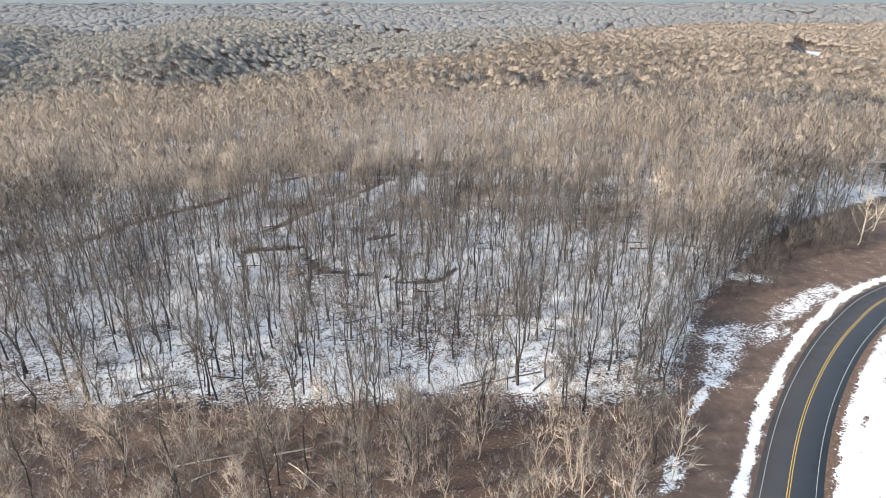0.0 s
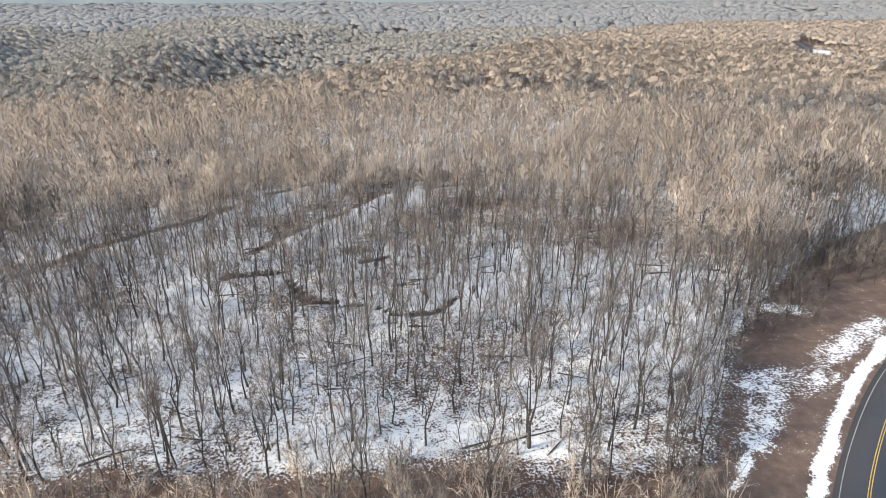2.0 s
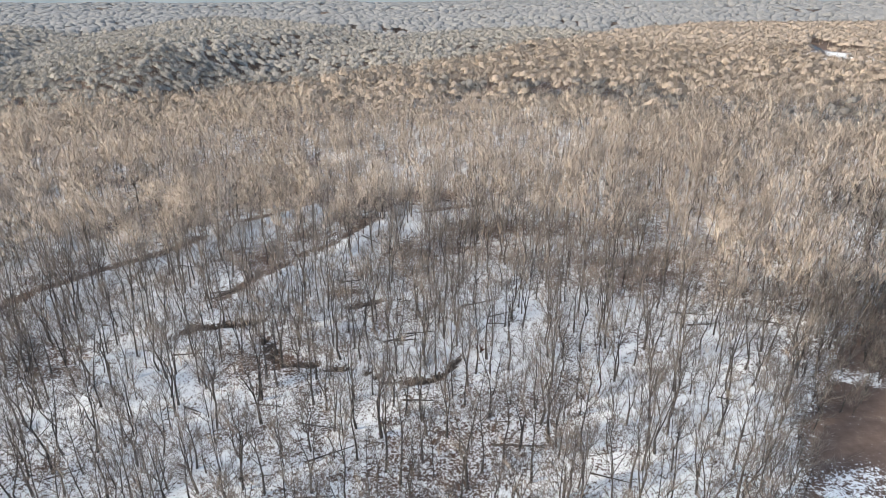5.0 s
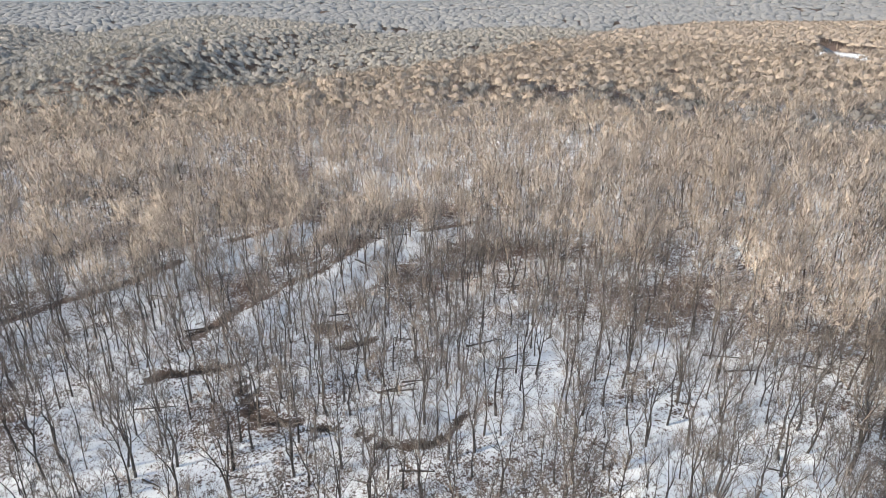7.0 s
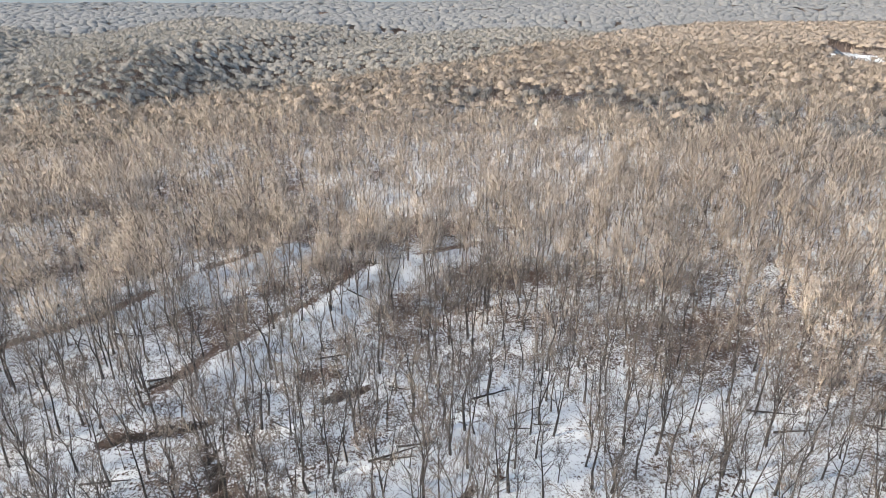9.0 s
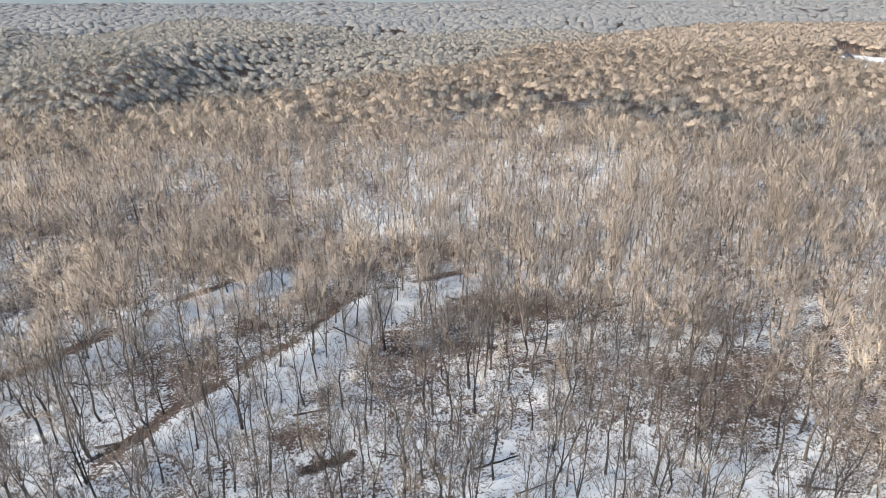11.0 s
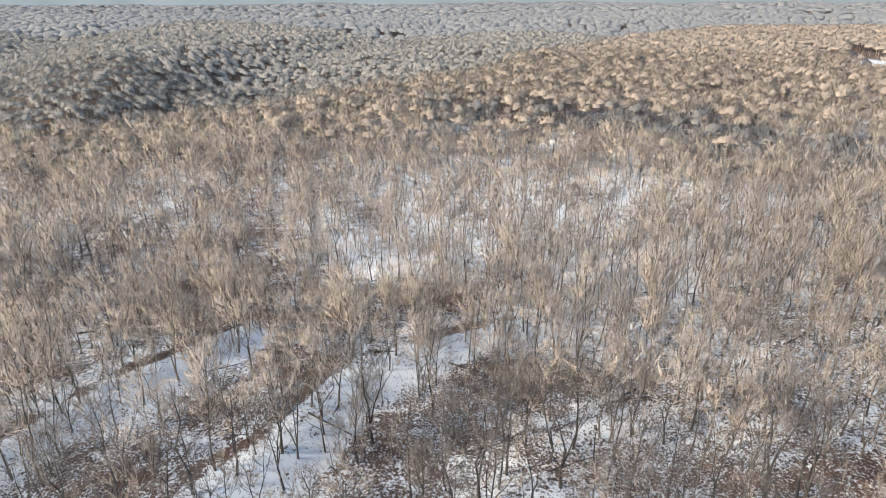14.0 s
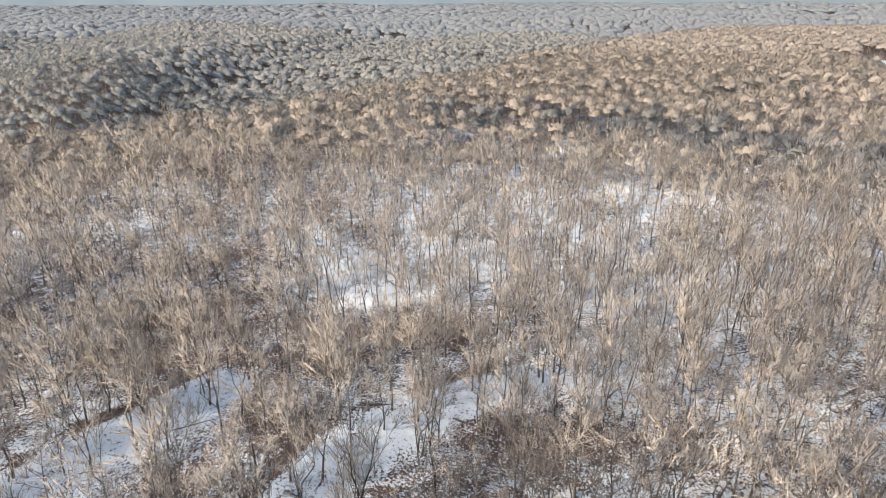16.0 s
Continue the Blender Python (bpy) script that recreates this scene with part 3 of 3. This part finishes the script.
def place_near_wood():
    x, y = seeds(-240, 240, 50, 275, 4.8)
    snow, brush, room, verge = plan(x, y)
    ok = (rng.random(len(x)) < room * 0.95) & in_wedge(x, y, 10)
    x, y = x[ok], y[ok]
    s = rng.choice([0.55, 0.78, 0.95, 1.06], len(x), p=[0.14, 0.26, 0.32, 0.28]) * rng.uniform(0.92, 1.08, len(x))
    # trees further back and to the right get the sunlit twig copy
    tan = (y + 0.5 * np.abs(x - 10) + 30 * (fbm(x / 40, y / 40, 2) - 0.5) > 215) | ((x > 55) & (y > 150))
    near = (np.abs(x - 4) < 18) & (y > 60)
    near &= np.cumsum(near) <= 300
    place_things("bare_tree", KINDS, x[near & ~tan], y[near & ~tan], s[near & ~tan], (M_BARK, M_SHADE_TWIG),
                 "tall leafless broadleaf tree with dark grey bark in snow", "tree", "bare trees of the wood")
    place_things("bare_tree", DENSE_KINDS, x[near & tan], y[near & tan], s[near & tan], (M_TANBARK, M_SUN_TWIG),
                 "tall leafless tree with grey bark, twigs painted as sunlit", "tree", "bare trees of the wood")
    rest = ~near & (np.abs(x) < 95)
    edge = ~near & ~rest
    a, b = edge & (y < 185), edge & (y >= 185)
    add_woods("edge_woods", MID, x[a], y[a], s[a], M_BARK, M_SHADE_TWIG, "leafless trees at the sides of the wood, twigs painted as shaded")
    add_woods("side_woods", MID, x[b], y[b], s[b], M_TANBARK, M_SUN_TWIG, "leafless trees at the sides of the wood, twigs painted as sunlit")
    add_woods("woodland", KINDS, x[rest & ~tan], y[rest & ~tan], s[rest & ~tan], M_BARK, M_SHADE_TWIG, "leafless wood in patchy snow, twigs painted as shaded")
    add_woods("oak", DENSE_KINDS, x[rest & tan], y[rest & tan], s[rest & tan], M_TANBARK, M_SUN_TWIG, "leafless wood in patchy snow, twigs painted as sunlit")
    # small spreading trees in the brush
    x, y = seeds(-130, 130, 50, 275, 5.2)
    snow, brush, room, verge = plan(x, y)
    ok = (rng.random(len(x)) < brush * 0.75) & in_wedge(x, y, 8)
    x, y = x[ok], y[ok]
    s = rng.uniform(0.55, 1.1, len(x))
    near = (np.abs(x - 4) < 40) & (y > 58)
    near &= np.cumsum(near) <= 200
    place_things("small_tree", BUSHY, x[near], y[near], s[near], (M_SHRUB, M_SHRUB),
                 "low spreading leafless tree with tan branches in brush", "tree", "small trees in the brush")
    add_woods("brush_trees", BUSHY, x[~near], y[~near], s[~near], M_SHRUB, M_SHRUB, "low spreading tan-branched trees in the brush")
    # shrubs
    x, y = seeds(-130, 130, 52, 275, 2.7)
    snow, brush, room, verge = plan(x, y)
    ok = (rng.random(len(x)) < 0.10 + brush * 0.45) & in_wedge(x, y, 8) & (verge < 0.3) & (room > 0.02)
    x, y = x[ok], y[ok]
    s = rng.uniform(0.5, 1.15, len(x))
    near = (np.abs(x) < 36) & (y > 60)
    near &= np.cumsum(near) <= 300
    protos = [make_mesh("shrub", v, f, M_SHRUB, np.zeros(len(v)), normals=n) for v, f, n in SHRUBS]
    z = ground_height(x, y)
    for i in np.where(near)[0]:
        o = new("shrub", protos[int(rng.integers(len(protos)))])
        o.matrix_basis = pose(x[i], y[i], z[i], 0, 0, rng.uniform(0, 360)) @ Matrix.Scale(float(s[i]), 4)
        tagged(o, "leafless multi-stemmed shrub on brown leaf litter", "shrub", "shrubs of the undergrowth")
    add_stuff("undergrowth", SHRUBS, x[~near], y[~near], s[~near], M_SHRUB, "dense brown leafless undergrowth", "shrubs")


def place_far_woods():
    x, y = seeds(-640, 640, 275, 720, 7.7)
    ok = (rng.random(len(x)) < plan(x, y)[2] * 0.96) & in_wedge(x, y, 8)
    x, y = x[ok], y[ok]
    x2, y2 = seeds(-330, 330, 275, 440, 13)
    ok = (rng.random(len(x2)) < plan(x2, y2)[2] * (1 - sstep(340, 440, y2))) & in_wedge(x2, y2, 8)
    x, y = np.append(x, x2[ok]), np.append(y, y2[ok])
    s = rng.uniform(0.9, 1.1, len(x)) * rng.choice([0.85, 0.97, 1.1], len(x))
    over = y > np.interp(x, CREST_X, CREST_Y) + 25
    twiggy = rng.random(len(x)) > sstep(320, 440, y)
    dark = (line_dist(x, y, SWALE)[0] + 16 * (fbm(x / 25, y / 25, 2) - 0.5) < 21) & (y > 275)
    a = twiggy & ~over & ~dark
    add_woods("middle_woods", MID, x[a], y[a], s[a] * rng.uniform(0.8, 1.05, a.sum()), M_TANBARK, M_SUN_TWIG, "leafless woods on the ridge, twigs painted as sunlit", spread=0.3)
    a = ~twiggy & ~over & ~dark
    add_stuff("ridge_woods", FAR, x[a], y[a], s[a], M_CANOPY, "leafless tan-brown woods along the far ridge", spread=0.12, soft=True)
    a = dark
    add_stuff("swale_woods", FAR, x[a], y[a], s[a] * 0.95, M_SWALE_SHADE, "leafless trees along a swale, painted darker for its shade", spread=0.12, soft=True)
    a = over & ~dark
    add_stuff("ravine_woods", FAR, x[a], y[a], s[a], M_FAR, "leafless woods in the ravine, greyed with painted haze", spread=0.12, soft=True)
    x, y = seeds(-1120, 1120, 720, 1300, 11.8)
    ok = (rng.random(len(x)) < plan(x, y)[2] * 0.98) & in_wedge(x, y, 8)
    x, y = x[ok], y[ok]
    over = y > np.interp(x, CREST_X, CREST_Y) + 25
    s = rng.uniform(0.92, 1.08, len(x))
    add_stuff("valley_woods", FARTHER, x[over], y[over], s[over], M_FAR, "leafless woods beyond the valley, greyed with painted haze", spread=0.12, soft=True)
    add_stuff("upland_woods", FARTHER, x[~over], y[~over], s[~over], M_CANOPY, "leafless tan-brown woods on the upland", spread=0.12, soft=True)
    for name, y0, y1, wide, cell, size, label in (("distant_woods", 1300, 2300, 1900, 20, 31, "distant leafless woods, blue-greyed with painted haze"),
                                                  ("horizon_woods", 2300, 4700, 3600, 50, 72, "leafless woods towards the horizon with haze in their colour")):
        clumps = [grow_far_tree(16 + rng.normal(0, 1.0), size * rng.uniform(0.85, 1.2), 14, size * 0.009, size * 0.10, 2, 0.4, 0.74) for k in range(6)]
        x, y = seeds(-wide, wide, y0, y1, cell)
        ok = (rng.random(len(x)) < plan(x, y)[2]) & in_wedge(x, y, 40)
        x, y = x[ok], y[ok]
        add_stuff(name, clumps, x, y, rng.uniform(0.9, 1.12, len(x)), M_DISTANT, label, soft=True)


def place_single_trees():
    # the thicket at the corner of the wood, by the verge
    y = np.linspace(72, 172, 62) + rng.uniform(-1.5, 1.5, 62)
    x = np.interp(y, [40, 65, 82, 103, 122, 134, 163, 177, 200], [18, 28, 40, 50, 60, 72, 104, 127, 170]) - 1 - 9 * rng.random(62) ** 1.3
    x, y = np.append(x, rng.uniform(70, 116, 60)), np.append(y, rng.uniform(138, 170, 60))
    u = rng.random(50)
    x = np.append(x, np.interp(u, [0, 0.45, 1], [61, 83, 112]) + rng.normal(0, 3, 50))
    y = np.append(y, np.interp(u, [0, 0.45, 1], [122, 136, 160]) + rng.normal(0, 3, 50))
    place_things("thicket_tree", BUSHY, x, y, rng.uniform(0.45, 0.95, len(x)), (M_BARK, M_SHADE_TWIG),
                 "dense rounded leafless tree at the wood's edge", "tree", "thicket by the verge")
    place_things("pale_tree", BUSHY[2:4], np.array([33.5, 112.0, 122.0]), np.array([67.5, 147.0, 156.0]), np.array([1.0, 1.5, 1.3]), (M_PALE, M_PALE),
                 "pale-barked leafless tree on the brown verge", "tree", "pale trees on the verge")


def place_russet_shrub():
    """A low shrub that has kept its dead red-brown leaves."""
    mat = bark_material("dead_russet_leaves", [(0.0, (0.07, 0.03, 0.018)), (1.0, (0.13, 0.055, 0.03))])
    stems, leaves = Soup(), Soup()
    for k in range(12):
        a, out = rng.random() * 6.28, rng.uniform(0.3, 1.4)
        tip = np.array([math.cos(a) * out, math.sin(a) * out, rng.uniform(0.9, 1.9)])
        stems.spike((0, 0, -0.1), tip, 0.04)
        for j in range(26):
            p = tip * rng.uniform(0.35, 1.0)
            leaves.blade(p, p + rng.normal(0, 0.16, 3), 0.07, unit(p + (0, 0, 0.5)))
    x, y = 9.7, 145.0
    e = new("russet_shrub")
    e.matrix_basis = pose(x, y, float(ground_height(np.array([x]), np.array([y]))[0]))
    tagged(e, "low shrub with dead russet leaves in the snow", "shrub")
    v, f, n = leaves.arrays()
    new("stems", make_mesh("stems", *stems.arrays(), M_BARK)).parent = e
    new("leaves", make_mesh("leaves", v, f, mat, np.zeros(len(v)), normals=n)).parent = e


def grow_log(length, r):
    """A fallen trunk lying along x, bent, with broken stubs."""
    s = Soup()
    n = 6
    u = np.linspace(0, 1, n)
    p = np.column_stack([u * length, np.cumsum(rng.normal(0, 0.05 * length / n, n)), r * 0.8 * (1 - 0.4 * u) + 0.03])
    s.tube(p, r * (1 - 0.6 * u), 6, cap=True)
    for k in range(3):
        a = p[int(rng.integers(1, n - 1))]
        s.spike(a, a + unit(np.array([0.7, rng.choice([-1, 1]) * 0.8, rng.uniform(0.2, 0.9)])) * length * rng.uniform(0.08, 0.22), r * 0.3, 4)
    return s.arrays()


def place_logs():
    known = [(4.4, 92.8, 11.2, 94.9), (5.9, 92.2, 19.5, 96.7), (17.1, 90.5, 22.3, 96.6), (-4.9, 130.3, 0.4, 130.2), (9.5, 118.9, 18.6, 118.6),
             (-39.7, 72.8, -29.5, 75.6), (-35.5, 69.9, -32.4, 72.1), (-22.3, 73.0, -15.2, 66.6), (-24.9, 74.9, -19.3, 76.6), (-13.7, 188.1, -6.9, 189.3),
             (35.8, 209.8, 44.3, 214.8), (33.1, 208.1, 41.0, 209.3), (53.3, 213.3, 59.8, 211.1), (57.8, 236.6, 63.4, 237.6), (12.7, 158.8, 19.1, 161.6), (-7.3, 149.5, -2.3, 150.2)]
    for k in range(60):
        x, y, a, ln = rng.uniform(-75, 75), rng.uniform(66, 262), rng.uniform(-0.6, 0.6), rng.uniform(3, 9)
        if plan(np.array([x]), np.array([y]))[2][0] > 0.35:
            known.append((x, y, x + ln * math.cos(a), y + ln * math.sin(a)))
    for i, (x0, y0, x1, y1) in enumerate(known):
        ln = math.hypot(x1 - x0, y1 - y0)
        pale = i < 16 and plan(np.array([x0]), np.array([y0]))[1][0] > 0.4
        me = make_mesh("fallen_log", *grow_log(ln, rng.uniform(0.1, 0.22)), M_PALE if pale else M_BARK)
        o = new("fallen_log", me)
        z0, z1 = ground_height(np.array([x0, x1]), np.array([y0, y1]))
        o.matrix_basis = pose(x0, y0, z0, 0, -math.degrees(math.atan2(z1 - z0, ln)), math.degrees(math.atan2(y1 - y0, x1 - x0)))
        tagged(o, "pale weathered fallen log in brown brush" if pale else "dark fallen log lying on patchy snow", "log", "fallen logs")


def box(s, x0, x1, y0, y1, z0, z1):
    v = [(x, y, z) for x in (x0, x1) for y in (y0, y1) for z in (z0, z1)]
    s.add(v, [(0, 1, 3), (0, 3, 2), (4, 6, 7), (4, 7, 5), (0, 4, 5), (0, 5, 1), (2, 3, 7), (2, 7, 6), (0, 2, 6), (0, 6, 4), (1, 5, 7), (1, 7, 3)])


def plain_material(name, a, b, rough=0.7):
    mat, nt, bsdf = nodes_of(name, rough)
    nt.links.new(ramp(nt, add_noise(nt, 1.2, 5, stretch=(0.3, 0.3, 4)), [(0.3, a), (0.7, b)]), bsdf.inputs["Base Color"])
    return mat


def place_houses():
    siding = plain_material("white_siding", (0.70, 0.70, 0.68), (0.82, 0.82, 0.80))
    slate = plain_material("grey_shingles", (0.20, 0.20, 0.21), (0.32, 0.32, 0.33))
    pane = plain_material("window_glass", (0.03, 0.035, 0.04), (0.06, 0.065, 0.07), 0.1)
    for x, y, w, deep, turn in ((858, 1546, 15, 9, 20), (-388, 812, 11, 7, -30), (905, 1560, 9, 6, 5)):
        e = new("house")
        e.matrix_basis = pose(x, y, float(ground_height(np.array([x]), np.array([y]))[0]), 0, 0, turn)
        tagged(e, "small white-sided house with grey gable roof among woods", "house", "distant houses")
        s = Soup()
        box(s, -w / 2, w / 2, -deep / 2, deep / 2, -2.5, 5.2)
        new("wall", make_mesh("wall", *s.arrays(), siding)).parent = e
        s = Soup()
        for q in (-1, 1):
            v = [(u, q * (deep / 2 + 0.5), 5.0 + k) for u in (-w / 2 - 0.4, w / 2 + 0.4) for k in (0, 0.25)] + [(u, 0, 8.2 + k) for u in (-w / 2 - 0.4, w / 2 + 0.4) for k in (0, 0.25)]
            s.add(v, [(0, 2, 6), (0, 6, 4), (1, 7, 3), (1, 5, 7), (0, 1, 3), (0, 3, 2), (0, 4, 5), (0, 5, 1), (2, 3, 7), (2, 7, 6)])
        for u in (-w / 2, w / 2):
            s.add([(u, -deep / 2, 5.2), (u, deep / 2, 5.2), (u, 0, 8.2), (u * 0.98, -deep / 2, 5.2), (u * 0.98, deep / 2, 5.2), (u * 0.98, 0, 8.2)], [(0, 1, 2), (3, 5, 4)])
        new("roof", make_mesh("roof", *s.arrays(), slate)).parent = e
        for k in range(4):
            s = Soup()
            u = -w / 2 + w * (k + 0.5) / 4
            box(s, u - 0.5, u + 0.5, -deep / 2 - 0.05, -deep / 2 + 0.05, 1.4, 2.9)
            new("window", make_mesh("window", *s.arrays(), pane)).parent = e


def backdrop():
    """Glowing hill-shaped strip at the horizon, with haze in its colour."""
    n = 240
    a = np.linspace(radians(-70), radians(70), n)
    r = 4720.0
    top = 120 + 40 * fbm(a * 9 + 5, a * 0 + 3.3, 4)
    v = np.vstack([np.column_stack([r * np.sin(a), r * np.cos(a), top * 0 - 60]), np.column_stack([r * np.sin(a), r * np.cos(a), top])])
    i = np.arange(n - 1)
    mat, nt, bsdf = nodes_of("painted_haze_hills", 1.0)
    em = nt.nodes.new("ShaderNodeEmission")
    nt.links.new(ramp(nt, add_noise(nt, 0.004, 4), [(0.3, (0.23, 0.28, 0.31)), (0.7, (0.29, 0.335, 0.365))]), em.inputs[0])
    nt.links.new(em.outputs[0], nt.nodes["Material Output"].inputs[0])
    tagged(new("backdrop", make_mesh("backdrop", v, np.column_stack([i, i + 1, i + 1 + n, i + n]), mat)), "glowing blue-grey strip of hills in painted haze along the horizon", "backdrop", kind="structure")


place_near_wood()
place_single_trees()
place_far_woods()
place_russet_shrub()
place_logs()
place_houses()
backdrop()
